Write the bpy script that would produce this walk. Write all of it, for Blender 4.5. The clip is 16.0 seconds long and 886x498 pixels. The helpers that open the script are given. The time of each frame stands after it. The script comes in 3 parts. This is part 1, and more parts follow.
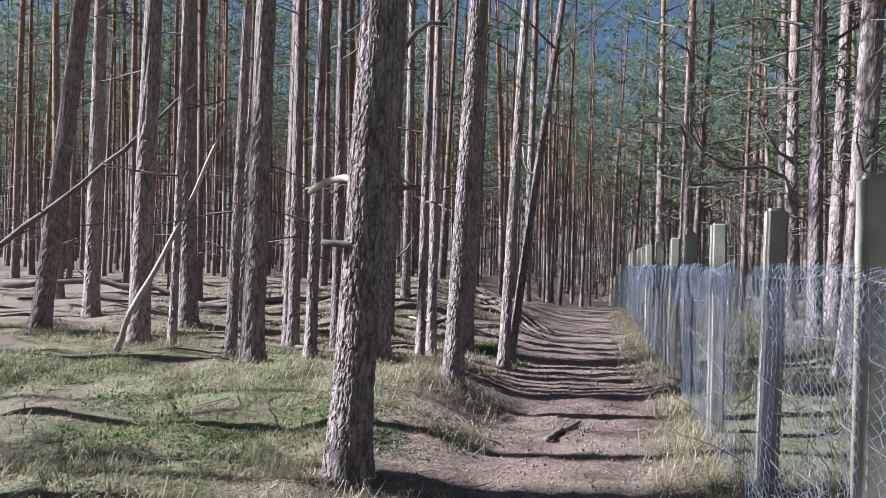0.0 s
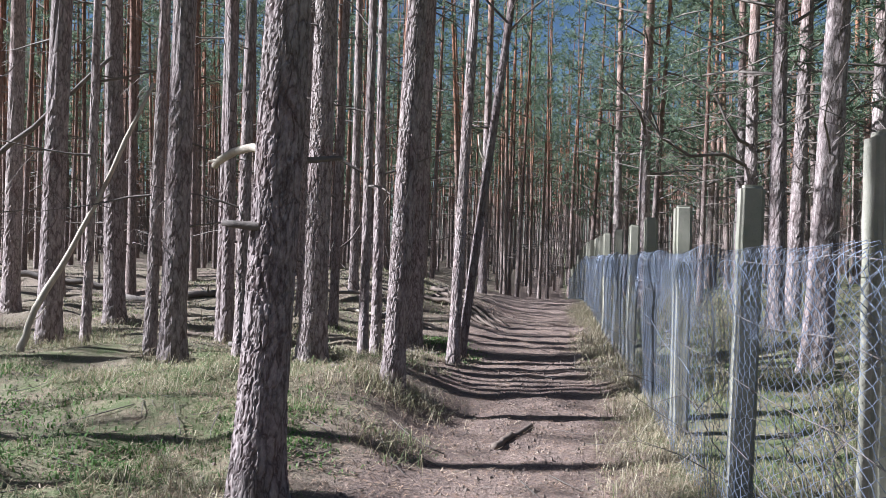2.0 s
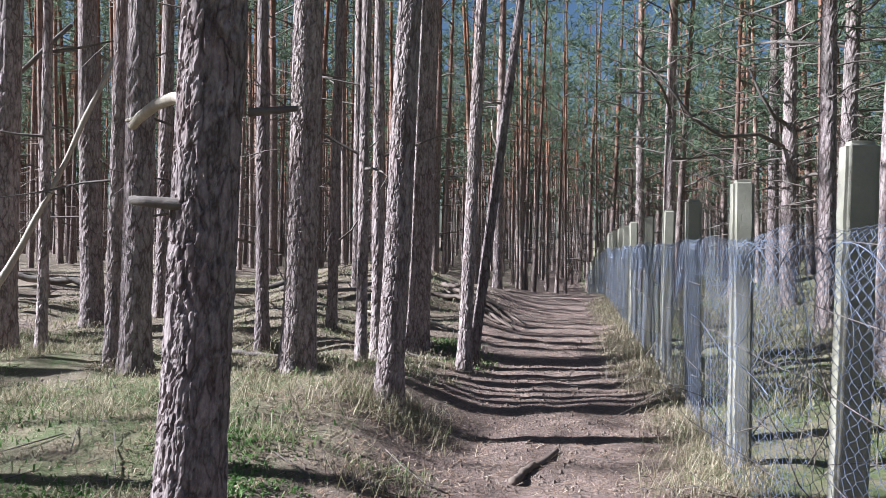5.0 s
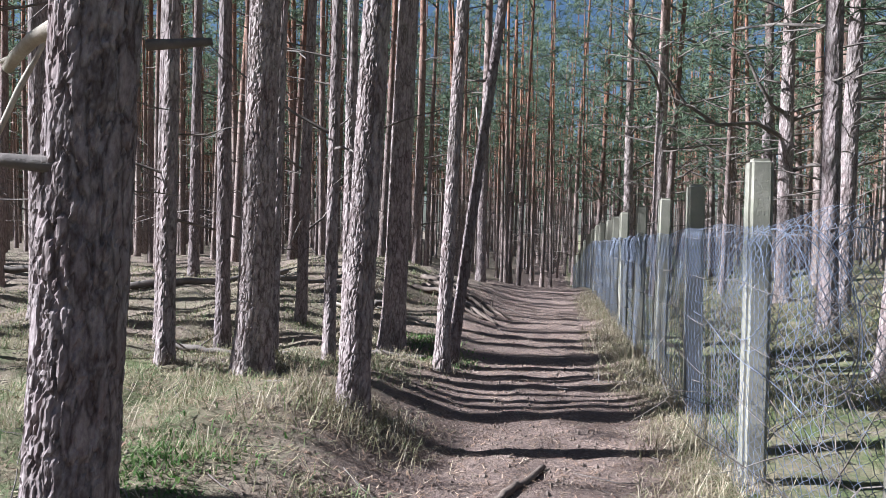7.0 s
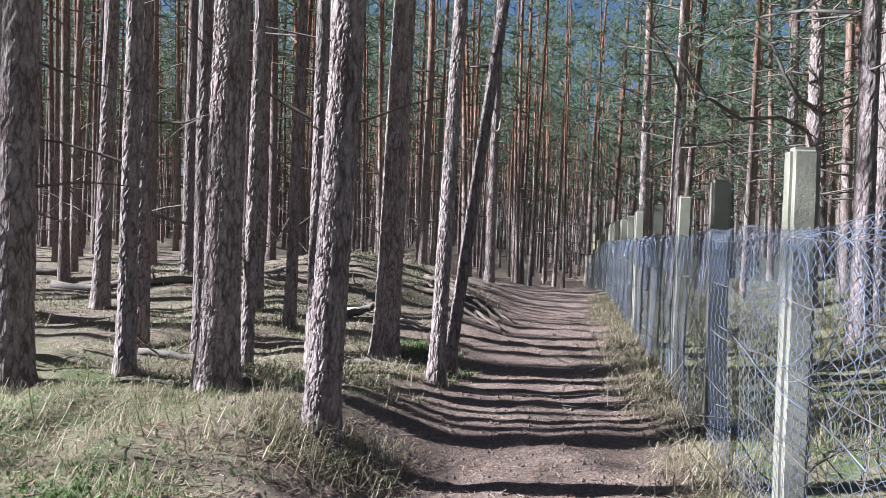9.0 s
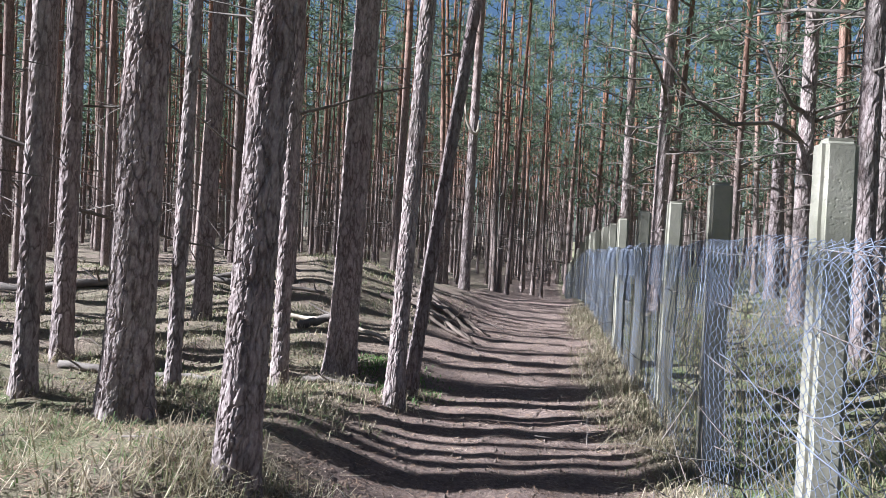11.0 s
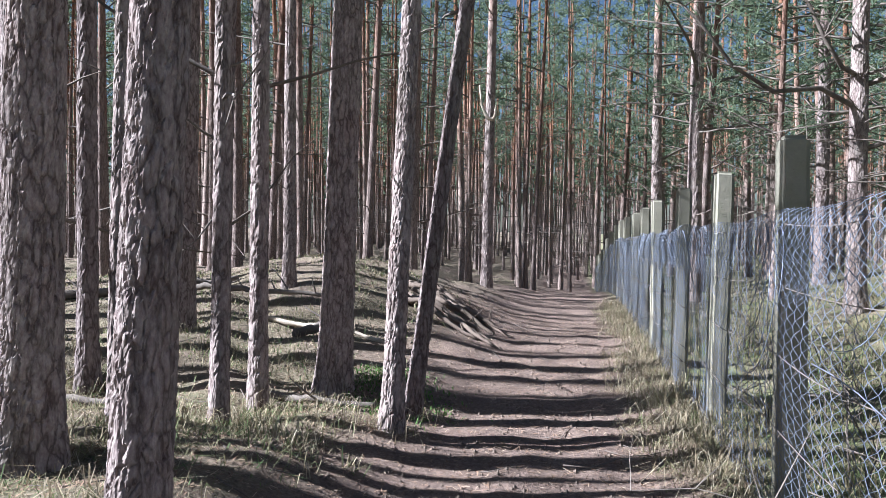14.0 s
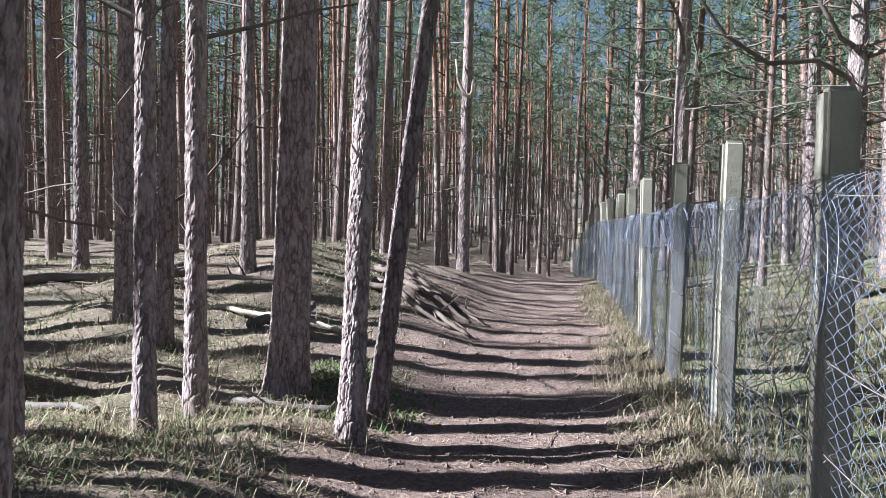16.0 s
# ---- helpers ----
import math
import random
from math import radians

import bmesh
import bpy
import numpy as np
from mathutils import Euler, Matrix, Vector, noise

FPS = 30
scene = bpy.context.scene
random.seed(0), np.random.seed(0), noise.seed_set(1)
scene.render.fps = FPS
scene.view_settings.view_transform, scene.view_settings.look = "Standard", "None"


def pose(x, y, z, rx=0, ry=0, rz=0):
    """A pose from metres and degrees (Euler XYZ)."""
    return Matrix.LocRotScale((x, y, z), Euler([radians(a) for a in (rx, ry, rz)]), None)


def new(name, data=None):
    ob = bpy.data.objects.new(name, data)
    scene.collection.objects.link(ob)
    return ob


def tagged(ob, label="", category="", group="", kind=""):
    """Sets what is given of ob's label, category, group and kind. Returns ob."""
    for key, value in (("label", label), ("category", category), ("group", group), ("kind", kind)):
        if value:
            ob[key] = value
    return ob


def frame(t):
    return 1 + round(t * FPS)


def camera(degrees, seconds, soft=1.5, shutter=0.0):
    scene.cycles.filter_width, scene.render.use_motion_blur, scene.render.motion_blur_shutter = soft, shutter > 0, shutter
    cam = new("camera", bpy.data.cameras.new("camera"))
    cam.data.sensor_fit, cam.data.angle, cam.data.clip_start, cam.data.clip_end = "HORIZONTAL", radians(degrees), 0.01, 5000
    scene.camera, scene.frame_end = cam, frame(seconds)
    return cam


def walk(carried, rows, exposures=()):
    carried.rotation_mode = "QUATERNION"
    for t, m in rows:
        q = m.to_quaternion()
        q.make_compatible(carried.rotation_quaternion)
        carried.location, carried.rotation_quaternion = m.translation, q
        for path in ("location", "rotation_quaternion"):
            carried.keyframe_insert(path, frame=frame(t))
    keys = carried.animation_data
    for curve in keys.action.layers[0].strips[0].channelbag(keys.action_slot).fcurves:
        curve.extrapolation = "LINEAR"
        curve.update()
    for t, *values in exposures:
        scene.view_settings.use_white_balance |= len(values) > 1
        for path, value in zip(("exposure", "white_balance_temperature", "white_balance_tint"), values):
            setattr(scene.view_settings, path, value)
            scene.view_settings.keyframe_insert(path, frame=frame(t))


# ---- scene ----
cam = camera(60.6, 16.0, soft=0.5)
METRES, EYE, TILT, LEAN, TURN = 5.3, 1.5, 0.0, 0.0, 11.0
ROWS = [
    (0.0, 0.0, 0.0, 0.0, 0.0, -0.04, -1.56),
    (0.5, 0.0064, 0.0309, -0.0022, -1.54, -0.42, -1.41),
    (1.0, 0.0199, 0.0601, -0.0046, -2.48, -0.34, -1.54),
    (1.5, 0.0314, 0.0899, -0.0064, -2.45, -0.62, -1.35),
    (2.0, 0.0313, 0.1198, -0.0089, -3.04, -0.51, -1.47),
    (2.5, 0.0321, 0.1537, -0.0107, -4.11, -0.34, -1.37),
    (3.0, 0.0373, 0.1851, -0.0148, -3.64, -0.83, -1.39),
    (5.5, 0.06, 0.3403, -0.0196, -1.45, -1.0, -1.04),
    (6.0, 0.0651, 0.3678, -0.0225, -1.46, -1.59, -1.73),
    (6.5, 0.0662, 0.3993, -0.0235, -1.97, -1.31, -1.51),
    (7.0, 0.0727, 0.428, -0.026, -3.0, -1.44, -1.38),
    (7.5, 0.0874, 0.4592, -0.0246, -3.04, -0.87, -0.99),
    (8.0, 0.0951, 0.4881, -0.0245, -2.42, -1.17, -1.42),
    (10.5, 0.1289, 0.6359, -0.0227, -1.8, -1.79, -2.1),
    (11.0, 0.1366, 0.6718, -0.0244, -3.37, -1.2, -3.12),
    (11.5, 0.1471, 0.7002, -0.0272, -3.42, -1.2, -2.13),
    (12.0, 0.161, 0.7308, -0.0266, -2.36, -1.19, -1.83),
    (12.5, 0.1677, 0.7566, -0.0287, -1.34, -1.03, -1.6),
    (13.0, 0.1658, 0.7885, -0.0317, -1.35, -0.81, -2.14),
    (13.5, 0.1679, 0.8143, -0.0331, -1.6, -1.29, -1.39),
    (14.0, 0.1769, 0.846, -0.0358, -1.34, -1.42, -0.9),
    (14.5, 0.1826, 0.876, -0.0348, 0.02, -2.24, -0.87),
    (15.0, 0.182, 0.9062, -0.0381, -1.16, -2.22, -1.87),
    (15.5, 0.181, 0.9372, -0.0373, -2.74, -2.04, -0.57),
    (16.0, 0.1893, 0.9698, -0.0427, -3.07, -2.61, -1.0),
]
walk(cam, [(t, pose(0, 0, EYE, TILT, LEAN, TURN) @ pose(METRES * x, METRES * y, METRES * z, 90 + pitch, roll, yaw)) for t, x, y, z, yaw, pitch, roll in ROWS],
     exposures=[(0.0, 1.92, 5220, 10), (5.5, 1.99, 5220, 10), (10.5, 2.1, 5220, 10), (16.0, 2.26, 5220, 10)])

# ---- light ----
SUN_EL, SUN_AZ = 35.0, 12.0  # the sun stands to the left, a little behind
to_sun = Vector((-math.cos(radians(SUN_AZ)) * math.cos(radians(SUN_EL)), -math.sin(radians(SUN_AZ)) * math.cos(radians(SUN_EL)), math.sin(radians(SUN_EL))))
sun = new("sun", bpy.data.lights.new("sun", "SUN"))
sun.data.energy, sun.data.angle, sun.data.color = 5.0, radians(0.55), (1.0, 0.93, 0.83)
sun.matrix_world = Matrix.Translation((0, 0, 40)) @ to_sun.to_track_quat("Z", "Y").to_matrix().to_4x4()
world = bpy.data.worlds.new("world")
scene.world = world
world.use_nodes = True
wn = world.node_tree
sky = wn.nodes.new("ShaderNodeTexSky")
sky.dust_density, sky.ozone_density = 1.0, 0.6
sky.sky_type, sky.sun_disc = "NISHITA", False
sky.sun_elevation, sky.sun_rotation = radians(SUN_EL), radians(270 - SUN_AZ)
wn.links.new(sky.outputs[0], wn.nodes["Background"].inputs[0])
wn.nodes["Background"].inputs[1].default_value = 0.019


# ---- materials ----
class Mat:
    """A small wrapper round a node material."""

    def __init__(self, name, rough=0.85, metal=0.0):
        self.m = bpy.data.materials.new(name)
        self.m.use_nodes = True
        self.t = self.m.node_tree
        self.b = self.t.nodes["Principled BSDF"]
        self.b.inputs["Roughness"].default_value = rough
        self.b.inputs["Metallic"].default_value = metal
        self.b.inputs["Specular IOR Level"].default_value = 0.25

    def node(self, kind, **values):
        n = self.t.nodes.new("ShaderNode" + kind)
        for k, v in values.items():
            n.inputs[k.replace("_", " ")].default_value = v
        return n

    def link(self, a, b):
        self.t.links.new(a, b)

    def coords(self, scale=(1, 1, 1), where="Object"):
        c = self.node("TexCoord")
        m = self.node("Mapping", Scale=scale)
        self.link(c.outputs[where], m.inputs["Vector"])
        return m.outputs[0]

    def noise(self, vec, scale, detail=4.0, rough=0.6):
        n = self.node("TexNoise", Scale=scale, Detail=detail, Roughness=rough)
        self.link(vec, n.inputs["Vector"])
        return n.outputs["Fac"]

    def ramp(self, fac, *stops):
        r = self.node("ValToRGB")
        e = r.color_ramp.elements
        while len(e) < len(stops):
            e.new(0.5)
        for el, (p, c) in zip(e, stops):
            el.position, el.color = p, (*c, 1) if len(c) == 3 else c
        self.link(fac, r.inputs[0])
        return r.outputs[0]

    def mix(self, fac, a, b, mode="MIX"):
        n = self.t.nodes.new("ShaderNodeMix")
        n.data_type, n.blend_type = "RGBA", mode
        for s, v in ((n.inputs["Factor"], fac), (n.inputs[6], a), (n.inputs[7], b)):
            if hasattr(v, "is_linked"):
                self.link(v, s)
            else:
                s.default_value = v if not isinstance(v, tuple) else (*v, 1)
        return n.outputs[2]

    def bump(self, height, strength=0.5, dist=0.01):
        n = self.node("Bump", Strength=strength, Distance=dist)
        self.link(height, n.inputs["Height"])
        old = self.b.inputs["Normal"]
        if old.is_linked:
            self.link(old.links[0].from_socket, n.inputs["Normal"])
        self.link(n.outputs[0], old)

    def colour(self, c):
        self.link(c, self.b.inputs["Base Color"])
        return self.m


def grey(v):
    return (v, v, v)


def bark_material(name, low_a, low_b, high, start, end, cracks):
    k = Mat(name, 0.95)
    k.b.inputs["Specular IOR Level"].default_value = 0.06
    v = k.coords((26, 26, 5.5))
    wob = k.node("TexNoise", Scale=1.0, Detail=4.0)
    k.link(k.coords((11, 11, 5)), wob.inputs["Vector"])
    warp = wob.outputs["Color"]
    cell = k.node("TexVoronoi", Scale=1.0)
    cell.feature = "DISTANCE_TO_EDGE"
    mixed = k.mix(1.0, v, k.mix(1.0, warp, (2.4, 2.4, 2.4), "MULTIPLY"), "ADD")
    k.link(mixed, cell.inputs["Vector"])
    plates = k.ramp(cell.outputs["Distance"], (0.0, grey(0.0)), (0.16, grey(0.75)), (0.6, grey(1.0)))
    fine = k.noise(k.coords((60, 60, 25)), 1.0, 6, 0.7)
    blot = k.noise(k.coords((2.2, 2.2, 1.1)), 1.0, 5)
    plate = k.mix(k.ramp(fine, (0.3, grey(0)), (0.72, grey(1))), low_a, low_b)
    lichen = k.mix(k.ramp(blot, (0.5, grey(0)), (0.75, grey(0.5))), plate, (0.25, 0.25, 0.20))
    warm = k.noise(k.coords((7, 7, 3)), 1.0, 5, 0.7)
    lichen = k.mix(k.ramp(warm, (0.5, grey(0)), (0.68, grey(0.4))), lichen, (0.20, 0.125, 0.115))
    geo = k.node("TexCoord")
    xyz = k.node("SeparateXYZ")
    k.link(geo.outputs["Object"], xyz.inputs[0])
    rng = k.node("MapRange")
    for i, val in ((1, start), (2, end)):
        rng.inputs[i].default_value = val
    k.link(xyz.outputs["Z"], rng.inputs[0])
    up = k.mix(rng.outputs[0], lichen, k.mix(fine, high, tuple(0.55 * c for c in high)))
    info = k.node("ObjectInfo")
    tone = k.mix(info.outputs["Random"], (0.72, 0.70, 0.70), (1.15, 1.12, 1.08))
    up = k.mix(1.0, up, tone, "MULTIPLY")
    dark = k.mix(1.0, up, (0.22, 0.2, 0.19), "MULTIPLY")
    gaps = k.ramp(k.noise(k.coords((14, 14, 6)), 1.0, 4), (0.35, grey(0.3)), (0.52, grey(1.0)))
    part_seam = k.mix(gaps, (1.0, 1.0, 1.0), plates)
    seam = k.mix(cracks, (1.0, 1.0, 1.0), part_seam)
    deep = k.mix(seam, dark, up)
    k.bump(plates, 0.6, 0.01)
    k.bump(fine, 0.5, 0.005)
    return k.colour(deep)


M_BARK = bark_material("bark", (0.19, 0.145, 0.147), (0.47, 0.415, 0.395), (0.40, 0.23, 0.15), 3.6, 9.0, 0.8)
M_BARK_FAR = bark_material("bark_far", (0.16, 0.12, 0.113), (0.42, 0.355, 0.325), (0.38, 0.20, 0.13), 2.4, 7.0, 0.7)


def simple(name, a, b, scale, rough=0.85, metal=0.0, stretch=(1, 1, 1), relief=0.01, fine=8.0):
    k = Mat(name, rough, metal)
    big = k.noise(k.coords(stretch), scale, 5, 0.65)
    small = k.noise(k.coords(stretch), scale * fine, 4, 0.7)
    c = k.mix(k.ramp(big, (0.3, grey(0)), (0.7, grey(1))), a, b)
    c = k.mix(k.ramp(small, (0.35, grey(0.0)), (0.7, grey(0.45))), c, tuple(0.5 * q for q in a))
    k.bump(small, 0.5, relief)
    return k.colour(c)


M_TWIG = simple("dead_branch", (0.10, 0.08, 0.07), (0.21, 0.18, 0.155), 6.0)
M_BONE = simple("bare_wood", (0.48, 0.42, 0.33), (0.30, 0.24, 0.19), 9.0, stretch=(1, 1, 0.3))
M_WIRE = simple("galvanised_wire", (0.23, 0.255, 0.32), (0.11, 0.125, 0.175), 3.0, 0.45, 0.3, relief=0.0005)
M_ROOT = simple("root_bark", (0.10, 0.075, 0.06), (0.2, 0.155, 0.125), 6.0)
M_RUST = simple("rusty_wire", (0.17, 0.13, 0.11), (0.26, 0.24, 0.23), 8.0, 0.6, 0.3, relief=0.0005)


def island(name, stops, rough=0.75, trans=0.25):
    k = Mat(name, rough)
    g = k.node("NewGeometry")
    c = k.ramp(g.outputs["Random Per Island"], *stops)
    tr = k.node("BsdfTranslucent")
    k.link(c, tr.inputs["Color"])
    mx = k.node("MixShader", Fac=trans)
    k.link(k.b.outputs[0], mx.inputs[1])
    k.link(tr.outputs[0], mx.inputs[2])
    k.link(mx.outputs[0], k.t.nodes["Material Output"].inputs["Surface"])
    return k.colour(c)


M_NEEDLE = island("pine_needles", [(0.0, (0.07, 0.105, 0.07)), (0.5, (0.125, 0.165, 0.10)), (1.0, (0.19, 0.22, 0.135))], trans=0.45)
M_GRASS = island("grass", [(0.0, (0.09, 0.14, 0.05)), (0.3, (0.17, 0.19, 0.085)), (0.55, (0.24, 0.20, 0.12)), (1.0, (0.42, 0.36, 0.24))])
M_LEAF = island("fresh_leaves", [(0.0, (0.05, 0.10, 0.025)), (0.5, (0.09, 0.16, 0.04)), (1.0, (0.15, 0.22, 0.07))])
M_STRAW = island("dry_grass", [(0.0, (0.13, 0.15, 0.06)), (0.3, (0.24, 0.19, 0.12)), (0.7, (0.33, 0.27, 0.19)), (1.0, (0.47, 0.41, 0.30))])
M_LITTER = island("needle_litter", [(0.0, (0.08, 0.05, 0.035)), (0.4, (0.20, 0.125, 0.085)), (0.8, (0.33, 0.22, 0.15)), (1.0, (0.45, 0.36, 0.27))], trans=0.05)


def concrete_material():
    k = Mat("concrete", 0.9)
    c = k.coords()
    big = k.noise(c, 5.0, 6, 0.7)
    small = k.noise(c, 60.0, 5, 0.7)
    pits = k.node("TexVoronoi", Scale=45.0)
    k.link(c, pits.inputs["Vector"])
    base = k.mix(k.ramp(big, (0.3, grey(0)), (0.7, grey(1))), (0.19, 0.175, 0.135), (0.32, 0.295, 0.24))
    algae = k.ramp(k.noise(c, 2.7, 5), (0.42, grey(0)), (0.66, grey(0.6)))
    base = k.mix(algae, base, (0.165, 0.17, 0.11))
    base = k.mix(k.ramp(small, (0.35, grey(0.5)), (0.6, grey(0))), base, (0.22, 0.2, 0.17))
    k.bump(k.ramp(pits.outputs["Distance"], (0.0, grey(0)), (0.25, grey(1))), 0.4, 0.004)
    k.bump(small, 0.6, 0.004)
    return k.colour(base)


M_CONCRETE = concrete_material()


def ground_material():
    k = Mat("forest_floor", 0.95)
    c = k.coords()
    n1 = k.noise(c, 0.55, 6, 0.65)
    n2 = k.noise(c, 3.5, 6, 0.7)
    n3 = k.noise(c, 38.0, 6, 0.75)
    n4 = k.noise(k.coords((90, 25, 60)), 1.0, 4, 0.7)
    litter = k.mix(k.ramp(n3, (0.3, grey(0)), (0.72, grey(1))), (0.06, 0.042, 0.036), (0.34, 0.245, 0.20))
    litter = k.mix(k.ramp(n4, (0.55, grey(0)), (0.7, grey(0.6))), litter, (0.42, 0.31, 0.23))
    soil = k.mix(k.ramp(n2, (0.4, grey(0)), (0.68, grey(0.6))), litter, (0.09, 0.065, 0.056))
    moss = k.mix(n3, (0.045, 0.06, 0.022), (0.16, 0.18, 0.075))
    dry = k.mix(n3, (0.10, 0.08, 0.05), (0.33, 0.27, 0.18))
    green = k.mix(k.ramp(n2, (0.42, grey(0)), (0.62, grey(1))), moss, dry)
    xyz = k.node("SeparateXYZ")
    k.link(c, xyz.inputs[0])
    left = k.node("MapRange")
    for i, v in ((1, -0.9), (2, -2.0)):
        left.inputs[i].default_value = v
    k.link(xyz.outputs["X"], left.inputs[0])
    right = k.node("MapRange")
    for i, v in ((1, 0.65), (2, 1.0)):
        right.inputs[i].default_value = v
    k.link(xyz.outputs["X"], right.inputs[0])
    side = k.mix(1.0, left.outputs[0], right.outputs[0], "ADD")
    patch = k.mix(1.0, k.ramp(n1, (0.36, grey(0.15)), (0.56, grey(0.95))), side, "MULTIPLY")
    glade = k.node("MapRange")
    for i, v in ((1, 10.5), (2, 8.0), (3, 0.45), (4, 1.0)):
        glade.inputs[i].default_value = v
    k.link(xyz.outputs["Y"], glade.inputs[0])
    patch = k.mix(1.0, patch, glade.outputs[0], "MULTIPLY")
    patch = k.mix(1.0, patch, k.mix(1.0, right.outputs[0], (0.6, 0.6, 0.6), "MULTIPLY"), "ADD")
    out = k.mix(patch, soil, green)
    k.bump(n2, 0.5, 0.05)
    k.bump(n3, 0.9, 0.03)
    return k.colour(out)


M_GROUND = ground_material()


# ---- mesh helpers ----
class Build:
    def __init__(self):
        self.v, self.f = [], []

    def tube(self, pts, rads, sides=6, cap=True):
        pts = [Vector(p) for p in pts]
        n0 = len(self.v)
        side = None
        for i, p in enumerate(pts):
            d = (pts[min(i + 1, len(pts) - 1)] - pts[max(i - 1, 0)]).normalized()
            if side is None:
                side = d.orthogonal().normalized()
            else:
                side = (side - d * side.dot(d)).normalized()
            up = d.cross(side)
            for j in range(sides):
                a = 2 * math.pi * j / sides
                self.v.append(p + (side * math.cos(a) + up * math.sin(a)) * rads[i])
        for i in range(len(pts) - 1):
            for j in range(sides):
                a, b = n0 + i * sides + j, n0 + i * sides + (j + 1) % sides
                self.f.append((a, b, b + sides, a + sides))
        if cap:
            self.f.append(tuple(n0 + j for j in reversed(range(sides))))
            e = n0 + (len(pts) - 1) * sides
            self.f.append(tuple(e + j for j in range(sides)))

    def mesh(self, name, mat, smooth=True):
        me = bpy.data.meshes.new(name)
        me.from_pydata([tuple(p) for p in self.v], [], self.f)
        me.materials.append(mat)
        if smooth:
            me.polygons.foreach_set("use_smooth", [True] * len(me.polygons))
        me.update()
        return me


def ss(x):
    x = min(1.0, max(0.0, x))
    return x * x * (3 - 2 * x)


def height(x, y):
    h = 0.05
    h += (0.15 + 0.13 * ss((y - 4.5) / 1.5)) * ss((-x - 0.5) / 1.0) * (1 - 0.6 * ss((y - 7.3) / 1.6))
    h += 0.35 * ss((-x - 2.0) / 4.0) * ss((y - 8.0) / 9.0)
    h += 0.66 * math.exp(-((x + 3.1) / 1.75) ** 2 - ((y - 14.9) / 3.2) ** 2)
    h += 0.05 * ss((x - 0.5) / 0.45) * ss((y - 2) / 3)
    h += 0.60 * ss((x - 1.6) / 4.5)
    h -= 0.85 * ss((y - 19.0) / 13.0) * (1 - 0.6 * ss((-x - 3.0) / 6.0))
    off = min(1.0, max(0.0, abs(x + 0.15) - 0.7))
    h += (0.02 + 0.05 * off) * noise.noise(Vector((x * 0.8, y * 0.8, 3.1)))
    h += 0.10 * min(1.0, off * 1.5) * noise.noise(Vector((x * 1.7, y * 1.7, 8.3))) * ss((-x - 0.6) / 0.6)
    h += 0.026 * noise.noise(Vector((x * 3.1, y * 3.1, 7.7))) + 0.012 * noise.noise(Vector((x * 6, y * 6, 2.2))) + 0.009 * noise.noise(Vector((x * 9, y * 9, 1.2)))
    return h


# ---- ground ----
def axis(lo, hi, fine, far):
    """Coordinates that are dense from lo to hi and thin out towards far."""
    inner = list(np.arange(lo, hi, fine))
    out, step, p, q = [], fine, lo, hi
    while p > -far or q < far:
        step *= 1.35
        p, q = p - step, q + step
        out += [p, q]
    return sorted(inner + out)


def build_ground():
    xs, ys = axis(-8.0, 4.0, 0.065, 700.0), axis(1.8, 18.0, 0.08, 700.0)
    v = [(x, y, height(x, y)) for y in ys for x in xs]
    nx = len(xs)
    f = [(j * nx + i, j * nx + i + 1, (j + 1) * nx + i + 1, (j + 1) * nx + i) for j in range(len(ys) - 1) for i in range(nx - 1)]
    me = bpy.data.meshes.new("ground")
    me.from_pydata(v, [], f)
    me.materials.append(M_GROUND)
    me.polygons.foreach_set("use_smooth", [True] * len(me.polygons))
    tagged(new("ground", me), "needle-covered sandy forest floor with a trodden footpath and moss patches", "ground", kind="structure")


build_ground()


# ---- trees ----
def trunk_path(h, lean, bend, seed, steps):
    rnd = random.Random(seed)
    ph = rnd.uniform(0, 6)
    out = []
    for i in range(steps + 1):
        z = h * i / steps
        w = bend * (math.sin(z * 0.45 + ph) - math.sin(ph))
        out.append(Vector((lean[0] * z + w, lean[1] * z + 0.6 * w, z)))
    return out


def at_height(path, h, z):
    u = min(0.9999, max(0, z / h)) * (len(path) - 1)
    i = int(u)
    return path[i].lerp(path[i + 1], u - i)


def radius_at(r, h, z):
    return r * (0.18 + 0.82 * max(0.0, 1 - z / h) ** 0.85) * (1 + 0.32 * math.exp(-z / 0.22))


